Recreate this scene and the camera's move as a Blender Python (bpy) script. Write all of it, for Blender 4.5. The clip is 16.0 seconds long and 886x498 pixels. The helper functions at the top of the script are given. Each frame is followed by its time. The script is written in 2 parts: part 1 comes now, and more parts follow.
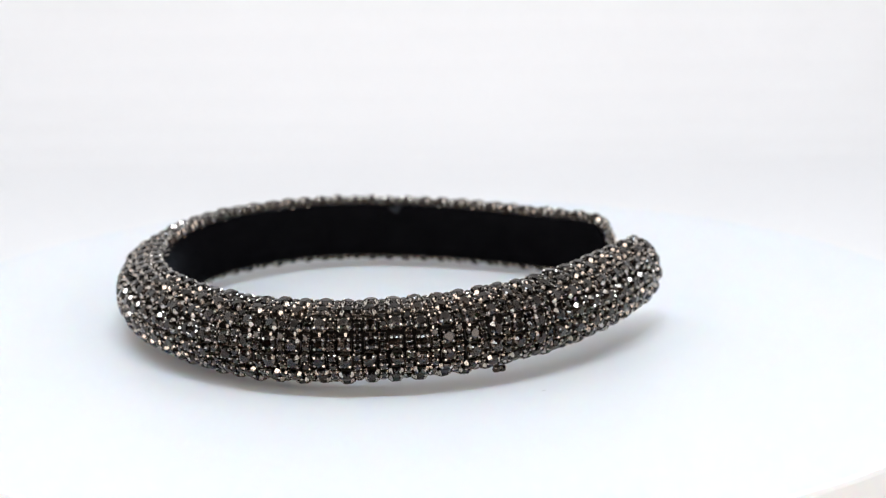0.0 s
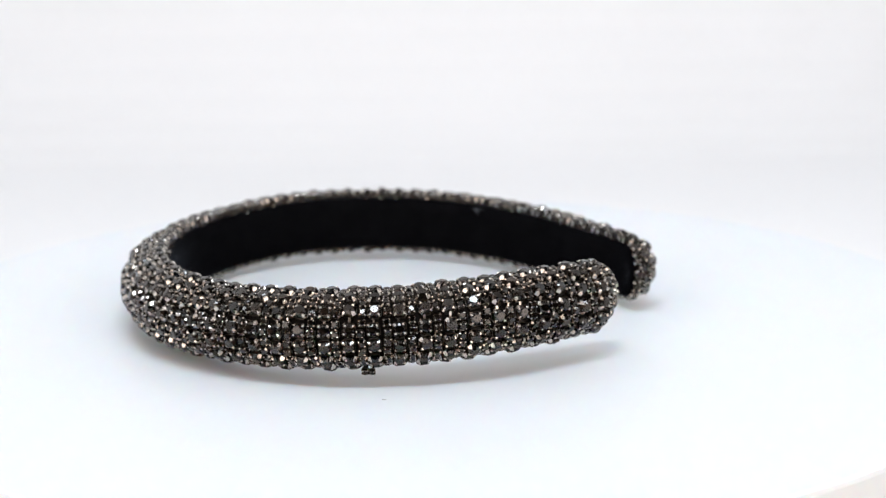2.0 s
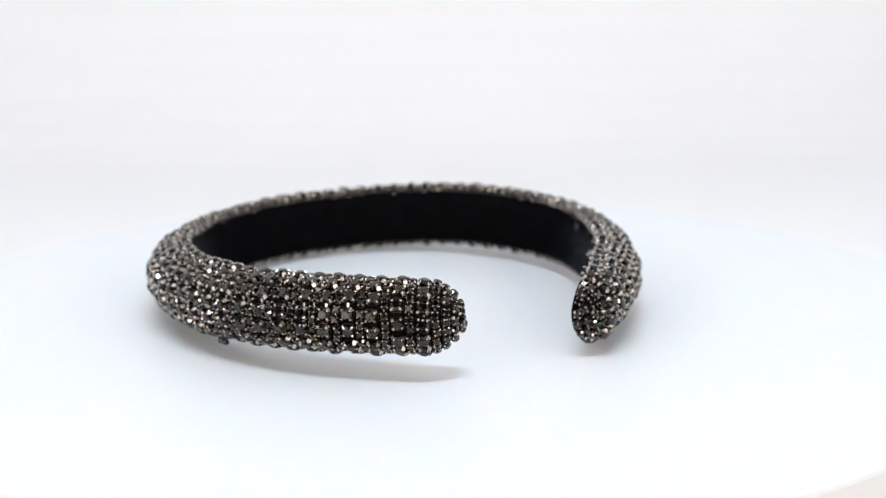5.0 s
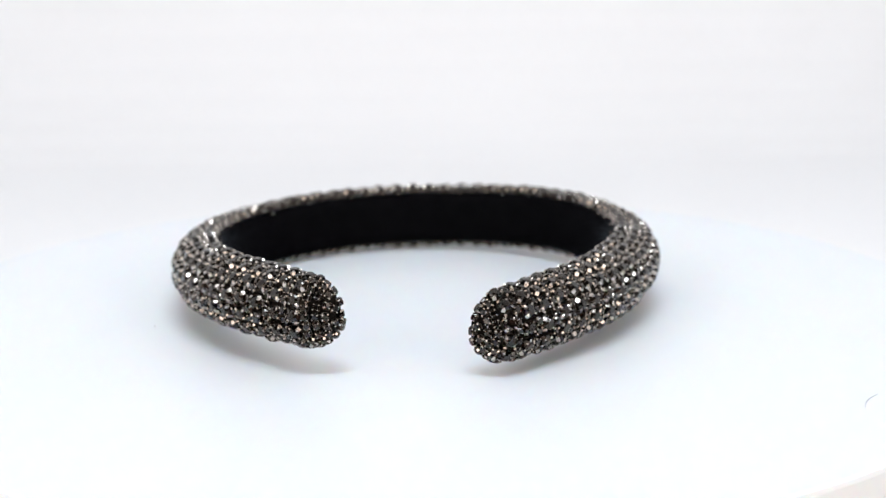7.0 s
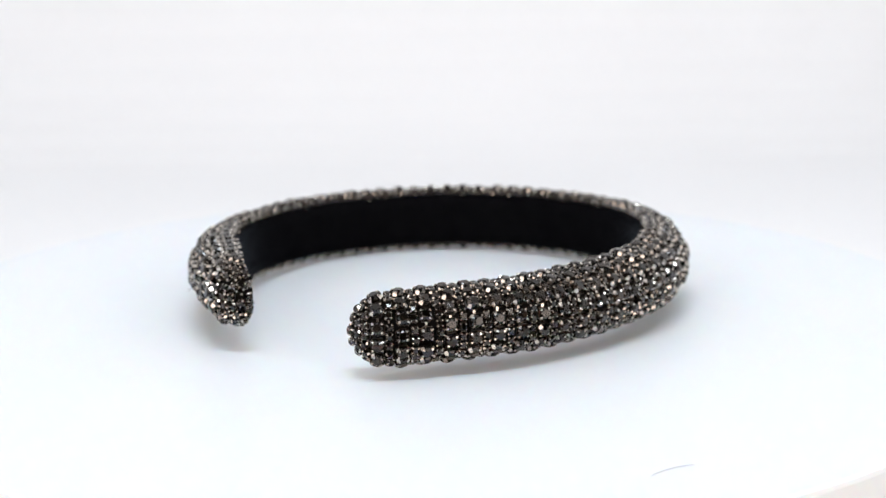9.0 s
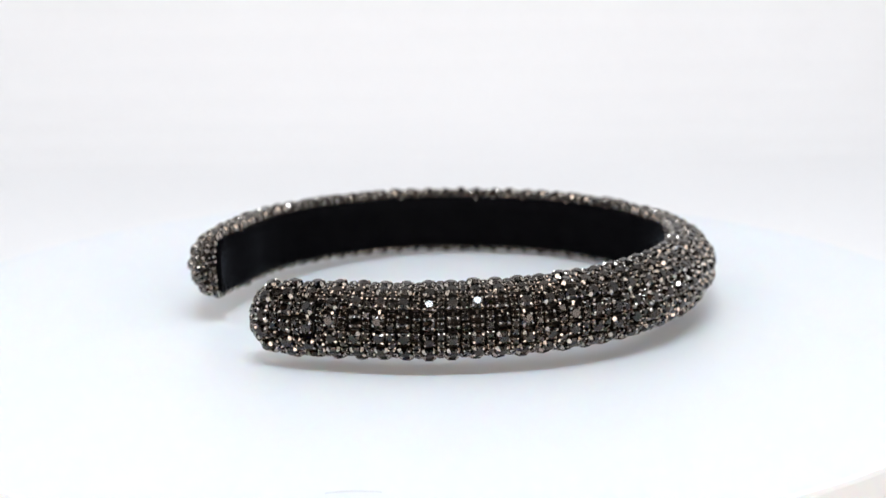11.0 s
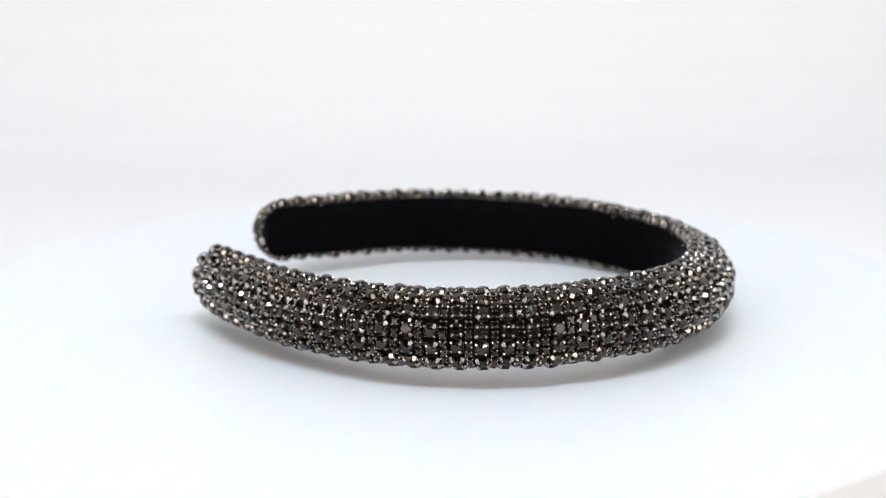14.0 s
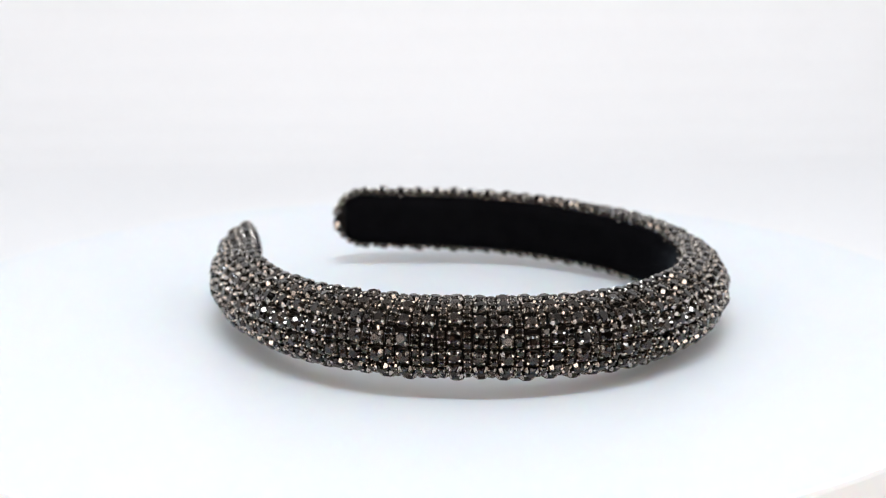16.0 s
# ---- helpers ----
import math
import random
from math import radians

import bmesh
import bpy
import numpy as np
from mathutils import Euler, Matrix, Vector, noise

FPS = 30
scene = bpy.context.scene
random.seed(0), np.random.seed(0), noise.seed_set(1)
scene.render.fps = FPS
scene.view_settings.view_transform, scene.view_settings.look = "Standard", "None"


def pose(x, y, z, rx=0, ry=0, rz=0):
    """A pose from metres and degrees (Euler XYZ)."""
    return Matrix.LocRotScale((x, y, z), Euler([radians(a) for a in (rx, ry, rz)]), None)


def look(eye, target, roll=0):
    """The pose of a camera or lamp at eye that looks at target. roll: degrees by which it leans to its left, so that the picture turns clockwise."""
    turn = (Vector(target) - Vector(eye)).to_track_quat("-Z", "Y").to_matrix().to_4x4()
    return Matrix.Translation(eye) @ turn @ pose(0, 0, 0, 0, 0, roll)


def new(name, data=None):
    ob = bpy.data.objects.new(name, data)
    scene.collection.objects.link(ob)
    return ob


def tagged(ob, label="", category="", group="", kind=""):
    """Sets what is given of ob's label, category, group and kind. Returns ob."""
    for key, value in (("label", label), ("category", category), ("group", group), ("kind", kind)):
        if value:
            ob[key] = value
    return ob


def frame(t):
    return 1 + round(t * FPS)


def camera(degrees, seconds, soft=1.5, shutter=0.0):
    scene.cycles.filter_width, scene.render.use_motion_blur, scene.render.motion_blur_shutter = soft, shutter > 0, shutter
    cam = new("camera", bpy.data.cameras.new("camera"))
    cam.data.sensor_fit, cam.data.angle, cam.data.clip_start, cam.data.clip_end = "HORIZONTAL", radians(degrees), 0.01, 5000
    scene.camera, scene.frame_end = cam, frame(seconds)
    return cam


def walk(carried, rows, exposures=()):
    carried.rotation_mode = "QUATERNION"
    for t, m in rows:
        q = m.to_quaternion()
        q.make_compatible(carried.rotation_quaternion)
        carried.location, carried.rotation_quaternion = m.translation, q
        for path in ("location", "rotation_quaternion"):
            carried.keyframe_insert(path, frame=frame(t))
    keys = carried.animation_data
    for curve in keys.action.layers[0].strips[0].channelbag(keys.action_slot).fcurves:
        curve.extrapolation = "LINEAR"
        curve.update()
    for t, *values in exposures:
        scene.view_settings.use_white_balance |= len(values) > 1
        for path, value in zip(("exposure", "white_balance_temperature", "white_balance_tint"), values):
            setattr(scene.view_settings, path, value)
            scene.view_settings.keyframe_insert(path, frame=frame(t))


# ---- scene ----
SPIN, PHASE = -14.6, 1.66            # degrees a second, seen from above clockwise
SECONDS = 16.0

cam = camera(32.54, SECONDS, soft=0.7)
cam.data.dof.use_dof, cam.data.dof.focus_distance, cam.data.dof.aperture_fstop = True, 0.366, 15.0
EYE = Vector((0.0, -0.44, 0.1272))
AHEAD = Vector((0.011386, 0.971130, -0.238280))
VIEW = look(EYE, EYE + AHEAD, -0.684)
walk(cam, [(0.0, VIEW), (SECONDS, VIEW)])

# ---- light: a white photo tent with LED strips in its roof; unseen fill lamps are added at its sides and, two warm ones, before its opening ----
world = bpy.data.worlds.new("dim_studio")
scene.world = world
world.use_nodes = True
world.node_tree.nodes["Background"].inputs[0].default_value = (0.5, 0.48, 0.46, 1)
world.node_tree.nodes["Background"].inputs[1].default_value = 0.03


def area(name, place, target, wide, deep, watts, colour):
    """A rectangular lamp, wide by deep metres, that looks from place at target."""
    data = bpy.data.lights.new(name, "AREA")
    data.shape, data.size, data.size_y, data.energy, data.color = "RECTANGLE", wide, deep, watts, colour
    ob = new(name, data)
    ob.matrix_world = look(place, target)
    return ob


COOL, WARM, SIDE = (0.78, 0.885, 1.0), (1.0, 0.87, 0.79), (0.855, 0.94, 1.0)
area("led_strip_roof", (0, -0.27, 0.75), (0, 0.0, 0), 0.42, 0.08, 3.45, COOL)
# unseen warm pair, added to fill the shadow in front of the band
area("fill_front_west", (-0.52, -0.74, 0.32), (0, 0.0, 0.08), 0.42, 0.66, 3.6, WARM)
area("fill_front_east", (0.52, -0.74, 0.32), (0, 0.0, 0.08), 0.42, 0.66, 3.6, WARM)
area("led_strip_west", (-0.5, 0.05, 0.70), (0, 0.05, 0.0), 0.02, 0.6, 0.42, SIDE)
area("led_strip_east", (0.5, 0.05, 0.70), (0, 0.05, 0.0), 0.02, 0.6, 0.42, SIDE)
# side fill, out of view, added to brighten the cloth and soften side shadows
area("fill_side_west", (-0.545, 0.05, 0.33), (0, 0.05, 0.22), 0.75, 0.55, 0.5, SIDE)
area("fill_side_east", (0.545, 0.05, 0.33), (0, 0.05, 0.22), 0.75, 0.55, 0.5, SIDE)
scene.view_settings.exposure = 0.0


# ---- materials ----
def shader(name, rough=0.5, metal=0.0):
    m = bpy.data.materials.new(name)
    m.use_nodes = True
    b = m.node_tree.nodes["Principled BSDF"]
    b.inputs["Roughness"].default_value, b.inputs["Metallic"].default_value = rough, metal
    return m, m.node_tree.nodes, m.node_tree.links, b


def mottled(name, dark, light, scale, rough=0.5, metal=0.0, bump=0.0, fine=8.0, blend=0.5):
    """Two colours mixed by noise at two scales, with fine relief."""
    m, n, l, b = shader(name, rough, metal)
    place = n.new("ShaderNodeTexCoord")
    a, c, mix, ramp = n.new("ShaderNodeTexNoise"), n.new("ShaderNodeTexNoise"), n.new("ShaderNodeMix"), n.new("ShaderNodeValToRGB")
    a.inputs["Scale"].default_value, c.inputs["Scale"].default_value = scale, scale * fine
    c.inputs["Detail"].default_value = 4
    for t in (a, c):
        l.new(place.outputs["Object"], t.inputs["Vector"])
    mix.inputs["Factor"].default_value = blend
    l.new(a.outputs["Fac"], mix.inputs["A"])
    l.new(c.outputs["Fac"], mix.inputs["B"])
    ramp.color_ramp.elements[0].position, ramp.color_ramp.elements[1].position = 0.3, 0.7
    ramp.color_ramp.elements[0].color, ramp.color_ramp.elements[1].color = (*dark, 1), (*light, 1)
    l.new(mix.outputs["Result"], ramp.inputs["Fac"])
    l.new(ramp.outputs["Color"], b.inputs["Base Color"])
    if bump:
        relief = n.new("ShaderNodeBump")
        relief.inputs["Strength"].default_value, relief.inputs["Distance"].default_value = bump, 0.001
        l.new(c.outputs["Fac"], relief.inputs["Height"])
        l.new(relief.outputs["Normal"], b.inputs["Normal"])
    return m


def crystal(name, dark, light):
    """Smoky glass over a foiled cup; each stone takes its own shade."""
    m, n, l, b = shader(name, 0.03, 0.0)
    own, isle, add, frac, ramp = (n.new(k) for k in ("ShaderNodeObjectInfo", "ShaderNodeNewGeometry", "ShaderNodeMath", "ShaderNodeMath", "ShaderNodeValToRGB"))
    frac.operation = "FRACT"
    l.new(own.outputs["Random"], add.inputs[0])
    l.new(isle.outputs["Random Per Island"], add.inputs[1])
    l.new(add.outputs[0], frac.inputs[0])
    l.new(frac.outputs[0], ramp.inputs["Fac"])
    ramp.color_ramp.elements[0].color, ramp.color_ramp.elements[1].color = (*dark, 1), (*light, 1)
    l.new(ramp.outputs["Color"], b.inputs["Base Color"])
    b.inputs["Transmission Weight"].default_value, b.inputs["IOR"].default_value = 1.0, 1.5
    return m


TENT = mottled("white_tent_cloth", (0.806, 0.810, 0.816), (0.830, 0.834, 0.840), 3, 0.9, bump=0.05, fine=60)
TABLE = mottled("white_turntable_acrylic", (0.728, 0.764, 0.797), (0.743, 0.779, 0.812), 9, 0.45, fine=12)
BENCH = mottled("cream_card", (0.79, 0.70, 0.62), (0.83, 0.75, 0.67), 6, 0.7, bump=0.05)
STUDIO = mottled("grey_studio_wall", (0.07, 0.065, 0.06), (0.10, 0.095, 0.09), 2, 0.9)
STONE = crystal("smoky_black_diamond_glass", (0.011, 0.0079, 0.0062), (0.066, 0.049, 0.0395))
FOIL = mottled("silvery_stone_foil", (0.28, 0.252, 0.228), (0.44, 0.405, 0.37), 600, 0.2, 1.0, fine=4)
# cup walls: the claws' metal with the shade of the crevices put into its colour
SHADED_METAL = mottled("shaded_gunmetal_cup", (0.032, 0.027, 0.023), (0.075, 0.065, 0.056), 700, 0.4, 1.0, fine=4)
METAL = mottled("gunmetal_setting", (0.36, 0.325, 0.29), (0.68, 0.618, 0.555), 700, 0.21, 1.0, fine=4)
CLOTH = mottled("dark_backing_fabric", (0.007, 0.006, 0.0055), (0.014, 0.012, 0.011), 900, 0.9, bump=0.2)
VELVET = mottled("black_velvet", (0.0022, 0.0022, 0.0026), (0.0045, 0.0045, 0.0052), 160, 0.95, bump=0.35, fine=14)
vb = VELVET.node_tree.nodes["Principled BSDF"]
vb.inputs["Sheen Weight"].default_value, vb.inputs["Sheen Roughness"].default_value = 0.12, 0.22
vb.inputs["Sheen Tint"].default_value = (0.68, 0.74, 0.85, 1)
vb.inputs["Specular IOR Level"].default_value = 0.0
CLOTH.node_tree.nodes["Principled BSDF"].inputs["Specular IOR Level"].default_value = 0.05
MARK = mottled("grey_scuff", (0.73, 0.757, 0.78), (0.745, 0.773, 0.796), 400, 0.8)
tb = TABLE.node_tree.nodes["Principled BSDF"]
tb.inputs["Subsurface Weight"].default_value, tb.inputs["Subsurface Scale"].default_value = 0.5, 0.0015
tb.inputs["Subsurface Radius"].default_value = (1.0, 0.62, 0.42)
CRUMB = mottled("brown_crumb", (0.10, 0.08, 0.06), (0.22, 0.18, 0.14), 900, 0.9)


# ---- mesh helpers ----
def solid(name, verts, faces, mats, parent=None, label="", kind="", smooth=False, slots=None):
    me = bpy.data.meshes.new(name)
    me.from_pydata([tuple(v) for v in verts], [], faces)
    for m in mats:
        me.materials.append(m)
    if slots is not None:
        me.polygons.foreach_set("material_index", slots)
    me.polygons.foreach_set("use_smooth", [smooth] * len(me.polygons))
    me.update()
    ob = new(name, me)
    ob.parent = parent
    return tagged(ob, label, "", "", kind)


def part(name, bm, material, parent=None, label="", smooth=False):
    me = bpy.data.meshes.new(name)
    bmesh.ops.recalc_face_normals(bm, faces=bm.faces)
    bm.to_mesh(me)
    bm.free()
    me.materials.append(material)
    me.polygons.foreach_set("use_smooth", [smooth] * len(me.polygons))
    ob = new(name, me)
    ob.parent = parent
    return tagged(ob, label)


def slab(name, x0, x1, y0, y1, z0, z1, material, label, category):
    bm = bmesh.new()
    bmesh.ops.create_cube(bm, size=1, matrix=Matrix.Translation(((x0 + x1) / 2, (y0 + y1) / 2, (z0 + z1) / 2)) @ Matrix.Diagonal((x1 - x0, y1 - y0, z1 - z0, 1)))
    return tagged(part(name, bm, material), label, category, "", "structure")


# ---- the studio, the bench and the photo tent ----
BENCH_Z = -0.034
slab("floor", -1.6, 1.6, -2.2, 1.6, -0.86, -0.80, STUDIO, "plain grey studio floor under the bench", "floor")
slab("wall_north", -1.6, 1.6, 1.6, 1.66, -0.80, 1.6, STUDIO, "plain dim grey studio wall behind tent", "wall")
slab("wall_south", -1.6, 1.6, -2.26, -2.2, -0.80, 1.6, STUDIO, "plain dim grey studio wall facing tent", "wall")
slab("wall_east", 1.6, 1.66, -2.2, 1.6, -0.80, 1.6, STUDIO, "plain dim grey studio side wall", "wall")
slab("wall_west", -1.66, -1.6, -2.2, 1.6, -0.80, 1.6, STUDIO, "plain dim grey studio side wall", "wall")
slab("ceiling", -1.66, 1.66, -2.26, 1.66, 1.6, 1.66, STUDIO, "plain dim grey studio ceiling", "ceiling")
slab("bench_top", -0.75, 0.75, -0.75, 0.75, BENCH_Z - 0.035, BENCH_Z - 0.006, BENCH, "cream board bench top under the turntable", "bench")
slab("bench_base", -0.6, 0.6, -0.5, 0.6, -0.80, BENCH_Z - 0.035, BENCH, "cream board base carrying the bench top", "bench")


def tent():
    """One sweep of white cloth: floor, rear wall and roof in wide curves, with two sides; open to the front."""
    y_back, top, half, thick = 0.62, 0.78, 0.56, 0.004
    line = [(-0.40, BENCH_Z)]
    for k in range(13):
        a = radians(k * 90 / 12)
        line.append((y_back - 0.22 + 0.22 * math.sin(a), BENCH_Z + 0.22 - 0.22 * math.cos(a)))
    for k in range(13):
        a = radians(k * 90 / 12)
        line.append((y_back - 0.15 + 0.15 * math.cos(a), top - 0.15 + 0.15 * math.sin(a)))
    line.append((-0.40, top))
    shell = []
    for k, (y, z) in enumerate(line):
        a, c = Vector(line[max(k - 1, 0)]), Vector(line[min(k + 1, len(line) - 1)])
        t = (c - a).normalized()
        shell.append((y + t.y * thick, z - t.x * thick))
    loop = line + shell[::-1]
    n = len(loop)
    verts = [(x, y, z) for x in (-half, half) for y, z in loop]
    faces = [(k, (k + 1) % n, n + (k + 1) % n, n + k) for k in range(n)]
    m = len(line)
    for k in range(m - 1):
        faces += [(k, 2 * m - 1 - k, 2 * m - 2 - k, k + 1), (n + k, n + k + 1, n + 2 * m - 2 - k, n + 2 * m - 1 - k)]
    ob = solid("backdrop", verts, faces, [TENT], smooth=False)
    tagged(ob, "seamless white photo tent cloth sweeping up behind turntable", "backdrop", "", "structure")
    for x, name in ((-half - 0.006, "wall_tent_west"), (half + 0.002, "wall_tent_east")):
        slab(name, x, x + thick, -0.40, y_back, BENCH_Z, top, TENT, "white translucent cloth side of the photo tent", "wall")


tent()


# ---- turntable ----
def turntable():
    bm = bmesh.new()
    outline = [(0.0, 0.0), (0.1630 - 0.0012, 0.0), (0.1630 - 0.0003, -0.0004), (0.1630, -0.0014), (0.1630, -0.0110), (0.1630 - 0.001, -0.012), (0.0, -0.012)]
    n = 160
    rings = []
    for r, z in outline:
        if r == 0:
            rings.append([bm.verts.new((0, 0, z))])
        else:
            rings.append([bm.verts.new((r * math.cos(2 * math.pi * k / n), r * math.sin(2 * math.pi * k / n), z)) for k in range(n)])
    for a, b in zip(rings, rings[1:]):
        for k in range(n):
            j = (k + 1) % n
            quad = [a[k % len(a)], a[j % len(a)], b[j % len(b)], b[k % len(b)]]
            bm.faces.new(list(dict.fromkeys(quad)))
    top = new("turntable")
    tagged(top, "round white turntable with faint scuffs, turning slowly", "turntable")
    part("platter", bm, TABLE, top, "glossy white round platter")
    bm = bmesh.new()
    bmesh.ops.create_cone(bm, cap_ends=True, segments=64, radius1=0.10, radius2=0.095, depth=-BENCH_Z - 0.014, matrix=Matrix.Translation((0, 0, (BENCH_Z - 0.010) / 2)))
    part("base", bm, TABLE, top, "white round base under the platter")
    return top


table = turntable()
slab("card_sheet", -0.42, 0.42, -0.398, 0.0, BENCH_Z, BENCH_Z + 0.002, BENCH, "cream card sheet lying under the turntable", "card")


def scuff(name, x, y, length, wide, turn, material, label, bend=0.0, high=0.00012):
    """A thin raised streak or crumb lying on the platter."""
    bm = bmesh.new()
    n = 8
    upper, lower = [], []
    for k in range(n + 1):
        u = k / n - 0.5
        w = wide / 2 * math.sqrt(max(0.02, 1 - (2 * u) ** 2))
        off = bend * (4 * u * u)
        upper.append(bm.verts.new((u * length, off + w, high * 0.3)))
        lower.append(bm.verts.new((u * length, off - w, high)))
    for k in range(n):
        bm.faces.new((lower[k], lower[k + 1], upper[k + 1], upper[k]))
    bmesh.ops.solidify(bm, geom=bm.faces[:], thickness=high)
    ob = part(name, bm, material, table, label)
    ob.matrix_basis = pose(x, y, 0.0001, 0, 0, turn)
    return ob


scuff("scuff", 0.0645, 0.1226, 0.012, 0.0003, -20, MARK, "thin grey scratch", 0.0010)
scuff("crumb", 0.0272, -0.0758, 0.0009, 0.0004, 20, CRUMB, "tiny brown crumb", 0.0, 0.0003)


# ---- headband ----
MID = Vector((-0.0096, -0.0040))
ROUND = (0.07455, -0.00219, -0.00153, 0.00301, 0.00012, 0.00148, 0.00058, 0.00041, 0.00042, -0.00006, 0.00031)
START, END = 23.2, 353.2    # the open ends, degrees round the middle
DEEP = 0.0114                       # padding depth
TIP_DEEP, TIP_HIGH = (0.008, 0.010), (0.0092, 0.0092)  # length over which the first and last end round off


# the band touches down near its first end and is propped by a loose stone, so the other end rides higher
LIFT_AT = (0.0, 0.12, 0.25, 0.36, 0.48, 0.66, 0.78, 0.87, 1.0)
LIFT = (0.0027, 0.0027, 0.0036, 0.0038, 0.0021, 0.0016, 0.0030, 0.0048, 0.0070)


def outer(a):
    r = ROUND[0] + sum(ROUND[2 * k - 1] * math.cos(k * a) + ROUND[2 * k] * math.sin(k * a) for k in range(1, 6))
    d = math.degrees(a)
    r += 0.0032 * max(0.0, (62 - d) / 39) ** 2 + 0.0012 * max(0.0, (d - 330) / 22) ** 2
    r += 0.0015 * math.exp(-((d - 60) / 16) ** 2) - 0.0005 * math.exp(-((d - 229) / 25) ** 2)
    return MID + Vector((math.cos(a), math.sin(a))) * r


def even(points, n):
    """n + 1 points at equal steps along a line of points."""
    p = np.array(points)
    d = np.concatenate([[0], np.cumsum(np.linalg.norm(np.diff(p[:, :3], axis=0), axis=1))])
    s = np.linspace(0, d[-1], n + 1)
    return np.stack([np.interp(s, d, p[:, k]) for k in range(p.shape[1])], -1), d[-1]


RAW = [tuple(outer(radians(START + (END - START) * k / 1200))) for k in range(1201)]
SPINE, LENGTH = even(RAW, 1200)


def half_height(s):
    """The band is a little wider round the crown than at its ends."""
    return 0.0083 + 0.0005 * math.sin(math.pi * min(max(s / LENGTH, 0), 1)) ** 0.8


def depth(s):
    """Padding depth: the arms grow thinner towards their ends."""
    u = min(1.0, max(0.0, min(s, LENGTH - s) / 0.034))
    return DEEP * (0.60 + 0.40 * u * u * (3 - 2 * u))


def station(s):
    """Place on the outer line, outward direction and height of the band's middle at s metres from the first end."""
    k = min(max(s / LENGTH, 0), 1) * 1200
    i = min(max(int(k), 3), 1196)
    q = SPINE[min(int(k), 1199)] + (SPINE[min(int(k), 1199) + 1] - SPINE[min(int(k), 1199)]) * (k - min(int(k), 1199))
    t = SPINE[i + 3] - SPINE[i - 3]
    t /= np.linalg.norm(t)
    out = np.array([t[1], -t[0]])
    rise = half_height(s) + 0.0014 + float(np.interp(s / LENGTH, LIFT_AT, LIFT))
    return q, out, rise


def swell(s, reach):
    """How far the section has grown, from 0 at an end to 1 past the rounded tip; reach: for the first and the last end."""
    e, r = (s, reach[0]) if s < LENGTH / 2 else (LENGTH - s, reach[1])
    return 1.0 if e >= r else math.sqrt(max(0.0, 1 - ((r - e) / r) ** 2))


def skin(s, a, inset=0.0):
    """A point of the padded outside: a runs from -90 (bottom rim) to 90 degrees (top rim)."""
    q, out, rise = station(s)
    d, h = depth(s) * swell(s, TIP_DEEP), half_height(s) * swell(s, TIP_HIGH)
    d, h = max(d - inset, 0.0), max(h - inset, 0.0)
    c, n = math.cos(a), math.sin(a)
    reach = d * max(c, 0.0) ** 0.85
    base = q - out * depth(s)
    up = rise + math.copysign(h * abs(n) ** 0.95, n)
    w = base + out * reach
    return Vector((w[0], w[1], up))


headband = new("headband")
tagged(headband, "padded headband covered in smoky rhinestones, lined with black velvet", "headband")


def core():
    steps = [LENGTH * 0.5 * (1 - math.cos(math.pi * k / 260)) for k in range(1, 260)]
    n = 17
    verts, faces = [], []
    for s in steps:
        for j in range(n):
            verts.append(skin(s, math.pi * (j / (n - 1) - 0.5), 0.0007))
    for i in range(len(steps) - 1):
        for j in range(n):
            k = (j + 1) % n
            faces.append((i * n + j, (i + 1) * n + j, (i + 1) * n + k, i * n + k))
    faces.append(tuple(range(n)))
    faces.append(tuple(reversed(range((len(steps) - 1) * n, len(steps) * n))))
    solid("padding", verts, faces, [CLOTH], headband, "dark fabric padding", smooth=True)


core()


def lining():
    """Velvet strip on the inner wall, with rounded ends and a soft thick edge."""
    rng = random.Random(4)
    m = 300
    steps = [0.0003 + (LENGTH - 0.0027) * 0.5 * (1 - math.cos(math.pi * k / m)) for k in range(m + 1)]
    cross = ((0.0000, -1.0), (-0.0015, -0.985), (-0.0021, -0.93), (-0.0023, -0.5), (-0.0023, 0.0), (-0.0023, 0.5), (-0.0021, 0.93), (-0.0015, 0.985), (0.0000, 1.0))
    verts, faces = [], []
    n = len(cross)
    for s in steps:
        q, out, rise = station(s)
        h = (half_height(s) - 0.0001) * max(swell(s, (0.008, TIP_HIGH[1])), 0.08)
        wob = rng.uniform(-0.00008, 0.00008)
        for deep, up in cross:
            w = q - out * (depth(s) - 0.0008 - deep)
            verts.append(Vector((w[0], w[1], rise - 0.0004 + (h + wob) * up)))
    for i in range(m):
        for j in range(n):
            k = (j + 1) % n
            faces.append((i * n + j, i * n + k, (i + 1) * n + k, (i + 1) * n + j))
    faces += [tuple(reversed(range(n))), tuple(range(m * n, (m + 1) * n))]
    solid("velvet_lining", verts, faces, [VELVET], headband, "matt black velvet inner lining", smooth=True)


lining()


LINT = mottled("pale_lint", (0.06, 0.068, 0.08), (0.11, 0.12, 0.14), 900, 0.95)


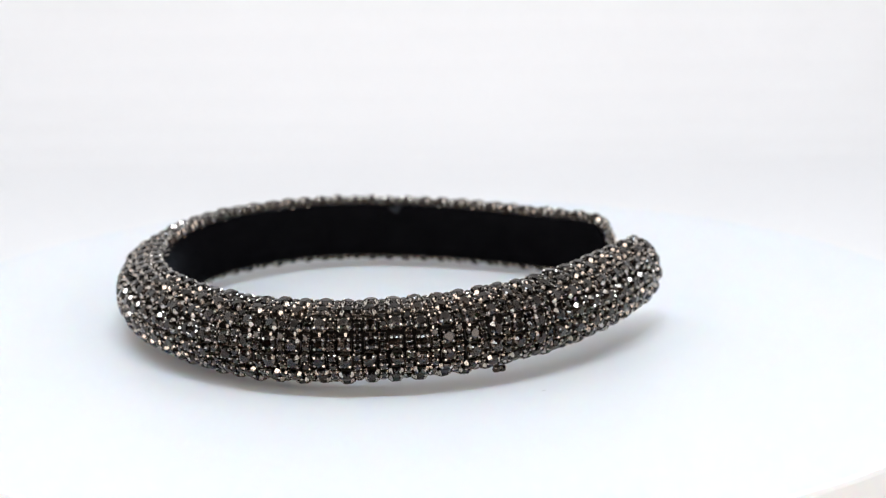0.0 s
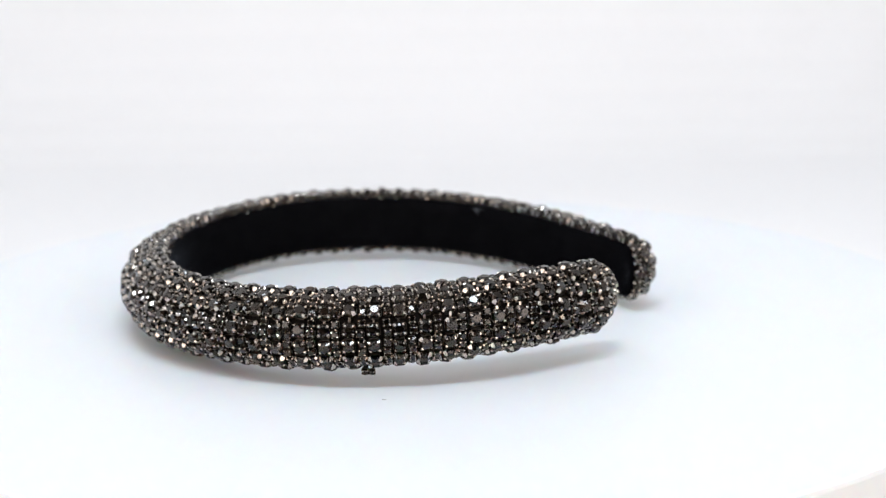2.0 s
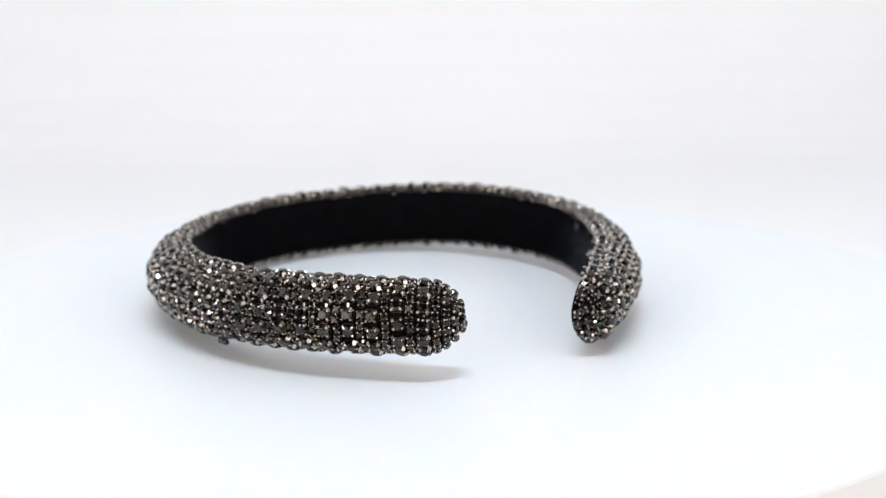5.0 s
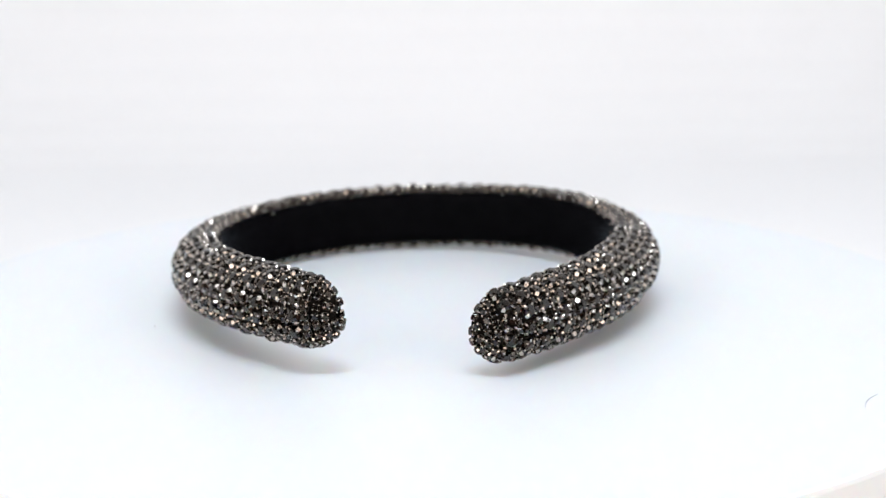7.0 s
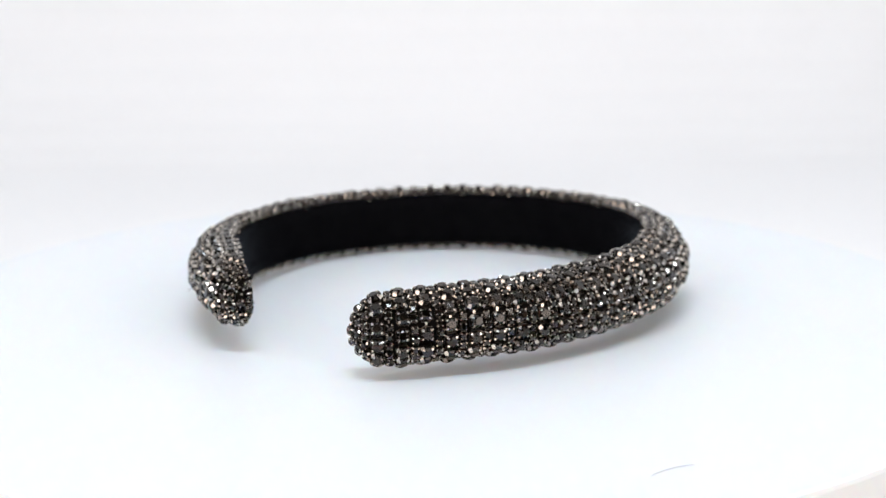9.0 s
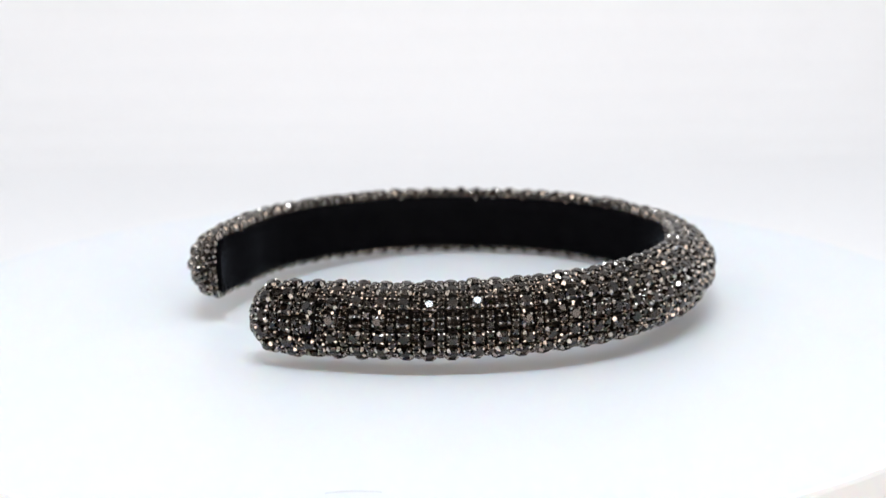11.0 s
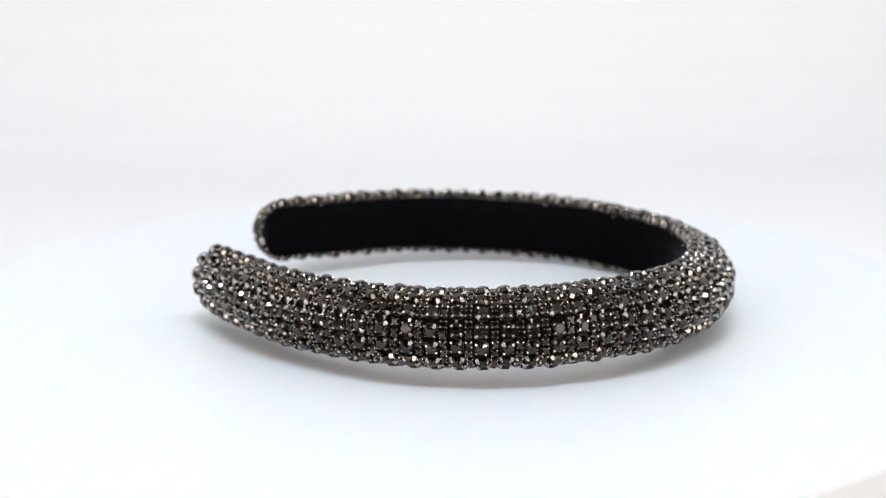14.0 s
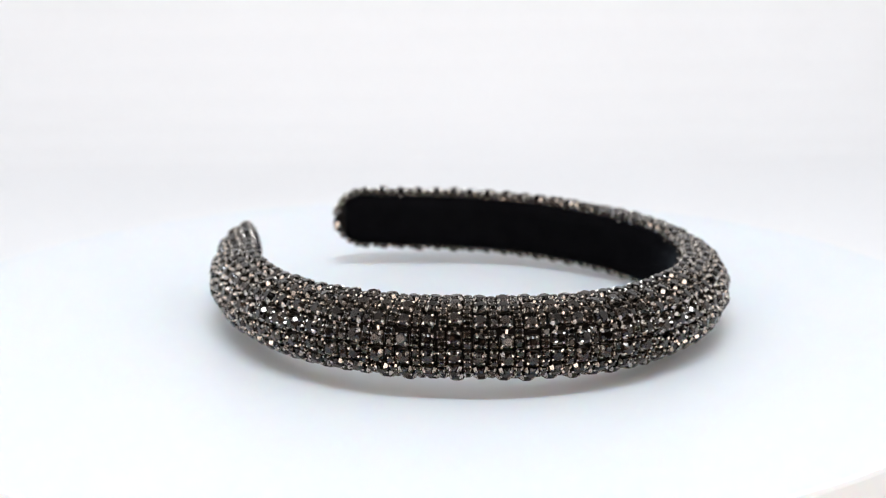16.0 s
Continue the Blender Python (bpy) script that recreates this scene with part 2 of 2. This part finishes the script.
def lint(s, up, wide, seed):
    """A flat tuft of fine fibres caught in the pile of the velvet, up metres over the table."""
    rng = random.Random(seed)
    q, out, rise = station(s)
    w = q - out * (depth(s) + 0.0016)
    along = Vector((-out[1], out[0], 0))
    verts, faces = [], []
    for k in range(9):
        a, n, r = rng.uniform(-0.7, 0.7), rng.uniform(0.25, 0.6) * wide, 0.00004
        mid = Vector((w[0], w[1], up)) + along * rng.gauss(0, wide * 0.22) + Vector((0, 0, rng.gauss(0, wide * 0.15)))
        way = along * math.cos(a) + Vector((0, 0, math.sin(a)))
        side = Vector((-out[0], -out[1], 0)).cross(way)
        off = Vector((-out[0], -out[1], 0)) * r
        base = len(verts)
        for e in (-n / 2, n / 2):
            verts += [mid + way * e + side * r, mid + way * e + off * 2, mid + way * e - side * r, mid + way * e - off * 6]
        faces += [tuple(base + i for i in f) for f in ((0, 1, 5, 4), (1, 2, 6, 5), (2, 3, 7, 6), (3, 0, 4, 7), (3, 2, 1, 0), (4, 5, 6, 7))]
    solid("lint", verts, faces, [LINT], headband, "pale lint caught on the velvet")


lint(LENGTH * 0.1895, 0.0202, 0.0036, 3)


# one stone and one setting of unit width; z points out of the band
def cut_stone():
    """A domed chaton: table, star facets, kites and a short girdle."""
    n = 8
    def ring(r, z, half):
        return [(r * math.cos(math.pi * (k + half) / 4), r * math.sin(math.pi * (k + half) / 4), z) for k in range(n)]
    v = ring(0.25, 0.76, 0.5) + ring(0.37, 0.665, 0.0) + ring(0.455, 0.46, 0.5) + ring(0.455, 0.36, 0.5)
    f = [tuple(range(n))]
    for k in range(n):
        j = (k + 1) % n
        f += [(k, n + j, j), (k, n + k, 2 * n + k), (k, 2 * n + k, n + j), (n + k, 2 * n + (k - 1) % n, 2 * n + k)]
        f.append((2 * n + k, 3 * n + k, 3 * n + j, 2 * n + j))
    return v, f


def cup(link):
    """A square cup with clipped corners, four claws with beaded tips bent over the stone, and a link to the next cup."""
    v, f, slots = [], [], []
    def ring(r, c, z):
        base = len(v)
        for x, y in ((r, -c), (r, c), (c, r), (-c, r), (-r, c), (-r, -c), (-c, -r), (c, -r)):
            v.append((x, y, z))
        return base
    a, b, c = ring(0.36, 0.25, 0.0), ring(0.44, 0.25, 0.33), ring(0.40, 0.22, 0.34)
    for p, q in ((a, b), (b, c)):
        for k in range(8):
            j = (k + 1) % 8
            f.append((p + k, p + j, q + j, q + k))
    keel = len(v)
    v.append((0, 0, 0.08))
    for k in range(8):
        f.append((c + k, c + (k + 1) % 8, keel))
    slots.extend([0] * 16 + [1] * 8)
    for k in range(4):
        t = math.pi / 4 + k * math.pi / 2
        ux, uy, sx, sy = math.cos(t), math.sin(t), -math.sin(t), math.cos(t)
        base = len(v)
        for r, z, w in ((0.50, 0.05, 0.10), (0.55, 0.42, 0.13), (0.46, 0.64, 0.12)):
            v.append((ux * r + sx * w, uy * r + sy * w, z))
            v.append((ux * r - sx * w, uy * r - sy * w, z))
            v.append((ux * (r - 0.09), uy * (r - 0.09), z - 0.06))
        for i in range(2):
            o, p = base + 3 * i, base + 3 * i + 3
            f += [(o, o + 1, p + 1, p), (o + 1, o + 2, p + 2, p + 1), (o + 2, o, p, p + 2)]
        tip = len(v)
        cx, cy, cz, g = ux * 0.42, uy * 0.42, 0.61, 0.10
        v.extend([(cx + ux * g, cy + uy * g, cz), (cx + sx * g, cy + sy * g, cz), (cx - ux * g * 2.6, cy - uy * g * 2.6, cz + 0.10), (cx - sx * g, cy - sy * g, cz), (cx, cy, cz + g), (cx, cy, cz - g)])
        for i in range(4):
            j = (i + 1) % 4
            f += [(tip + i, tip + j, tip + 4), (tip + j, tip + i, tip + 5)]
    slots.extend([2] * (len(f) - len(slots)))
    if not link:
        return v, f, slots
    base = len(v)
    v.extend([(-0.08, 0.36, 0.18), (0.08, 0.36, 0.18), (0.08, 0.80, 0.18), (-0.08, 0.80, 0.18), (-0.08, 0.36, 0.08), (0.08, 0.36, 0.08), (0.08, 0.80, 0.08), (-0.08, 0.80, 0.08)])
    f += [tuple(base + i for i in q) for q in ((0, 1, 2, 3), (7, 6, 5, 4), (0, 4, 5, 1), (1, 5, 6, 2), (2, 6, 7, 3), (3, 7, 4, 0))]
    slots.extend([2] * 6)
    return v, f, slots


GEM, CUP, LINKED = cut_stone(), cup(False), cup(True)
GEM_MESH = {}


def gem_mesh(wide):
    key = round(wide, 5)
    if key not in GEM_MESH:
        me = bpy.data.meshes.new("rhinestone")
        me.from_pydata([(x * wide, y * wide, z * wide) for x, y, z in GEM[0]], [], GEM[1])
        me.materials.append(STONE)
        GEM_MESH[key] = me
    return GEM_MESH[key]


def columns():
    """Stations of the strands along the ridge of the padding: thick and thin in turn, thin alone round the tips."""
    ridge, length = even([tuple(skin(LENGTH * k / 2400, 0.0)) + (LENGTH * k / 2400,) for k in range(2401)], 2400)
    kinds = [False] * 4 + [True, False] * round((length - 0.022) / 0.00640) + [False] * 4
    places, at = [], 0.0
    for k, (before, thick) in enumerate(zip([False] + kinds, kinds)):
        at += 0.0027 if k in (4, len(kinds) - 4) else 0.00318 if thick or before else 0.00222
        places.append((at, thick))
    fit = (length - 0.0014) / (places[-1][0] - places[0][0])
    return [(float(np.interp(0.0007 + (q - places[0][0]) * fit, np.linspace(0, length, 2401), ridge[:, 3])), thick) for q, thick in places]


def seat(s, a, turn, lean):
    """Pose of a stone on the padding: x along the band, z outward."""
    p = skin(s, a)
    along = skin(min(s + 0.0004, LENGTH - 1e-5), a) - skin(max(s - 0.0004, 1e-5), a)
    across = skin(s, min(a + 0.03, 1.5)) - skin(s, max(a - 0.03, -1.5))
    z = along.cross(across).normalized()
    if z.length < 0.5:
        z = Vector((*station(s)[1], 0))
    q = station(s)[0] - station(s)[1] * depth(s) * 1.2
    if z.dot(p - Vector((q[0], q[1], station(s)[2]))) < 0:
        z = -z
    x = (along - z * along.dot(z)).normalized()
    y = z.cross(x)
    m = Matrix((x, y, z)).transposed().to_4x4()
    return Matrix.Translation(p) @ m @ pose(0, 0, 0, lean[0], lean[1], turn)


def strands():
    rng = random.Random(11)
    singles = 0
    gv = np.array(GEM[0])
    for s, thick in columns():
        girth = [skin(s, math.pi * (k / 40 - 0.5)) for k in range(41)]
        d = np.concatenate([[0], np.cumsum([(girth[k + 1] - girth[k]).length for k in range(40)])])
        wide = 0.0042 if thick else 0.0025
        # alike strands hold alike numbers of stones, so that rows and grooves run along the band
        full = 8 if thick else 14
        n = max(1, min(full, round(d[-1] / (wide * 0.92))))
        gap = d[-1] / n
        drift = rng.gauss(0, 0.05) * gap
        verts, faces, kinds, gems, gem_faces, seats = [], [], [], [], [], []
        for k in range(n):
            at = (k + 0.5) * gap + (drift if 0 < k < n - 1 else 0)
            u = at / d[-1]
            at += 0.00034 * (1 if u > 0.62 else -1 if u < 0.38 else 0)
            a = math.pi * (float(np.interp(at, d, np.arange(41))) / 40 - 0.5)
            size = wide * rng.uniform(0.96, 1.03)
            m = seat(s + rng.uniform(-0.00025, 0.00025), a, rng.uniform(-5, 5), (rng.gauss(0, 5), rng.gauss(0, 5)))
            m = m @ Matrix.Translation((0, 0, rng.uniform(-0.0002, 0.0002) - (0.0009 if thick else 0.0002)))
            seats.append((m, size))
            mat = np.array(m)
            base = len(verts)
            shape = LINKED if rng.random() < (0.75 if thick else 0.3) else CUP
            verts += list((np.array(shape[0]) * size) @ mat[:3, :3].T + mat[:3, 3])
            faces += [tuple(i + base for i in f) for f in shape[1]]
            kinds += shape[2]
        strand = solid("rhinestone_strand", verts, faces, [SHADED_METAL, FOIL, METAL], headband, "gunmetal claw settings in a row" if thick else "", slots=kinds)
        for m, size in seats:
            if thick and singles < 300 and (0.06 < s / LENGTH < 0.34 or s / LENGTH > 0.66):
                ob = new("rhinestone", gem_mesh(round(size, 4)))
                ob.parent = strand
                ob.matrix_basis = m
                singles += 1
            else:
                mat = np.array(m)
                base = len(gems)
                gems += list((gv * size) @ mat[:3, :3].T + mat[:3, 3])
                gem_faces += [tuple(i + base for i in f) for f in GEM[1]]
        if gems:
            solid("rhinestone_rest", gems, gem_faces, [STONE], strand, kind="stuff")


strands()


def loose_stone():
    """A torn-off end of chain that hangs under the band and props it up."""
    at = LENGTH * 0.819
    for name, s, drop, wide in (("loose_stone", at, 0.0036, 0.0022), ("loose_stone", at + 0.0019, 0.0034, 0.0019)):
        q, out, rise = station(s)
        w = q - out * 0.0062
        m = pose(w[0], w[1], drop - 0.0018, 0, 0, 0) @ Matrix.Translation((0, 0, 0.0016)) @ Vector((out[0], out[1], -0.5)).to_track_quat("Z", "Y").to_matrix().to_4x4()
        cv = [m @ (Vector(v) * wide) for v in CUP[0]]
        ob = solid(name, cv, CUP[1], [SHADED_METAL, FOIL, METAL], headband, "loose claw setting hanging at the lower edge", slots=CUP[2])
        gem = new("rhinestone", gem_mesh(round(wide, 4)))
        gem.parent, gem.matrix_basis = ob, m


loose_stone()


def motions():
    turning = [(0.5 * k, pose(0, 0, 0, 0, 0, PHASE + SPIN * 0.5 * k)) for k in range(33)]
    walk(headband, turning)
    walk(table, turning)


motions()
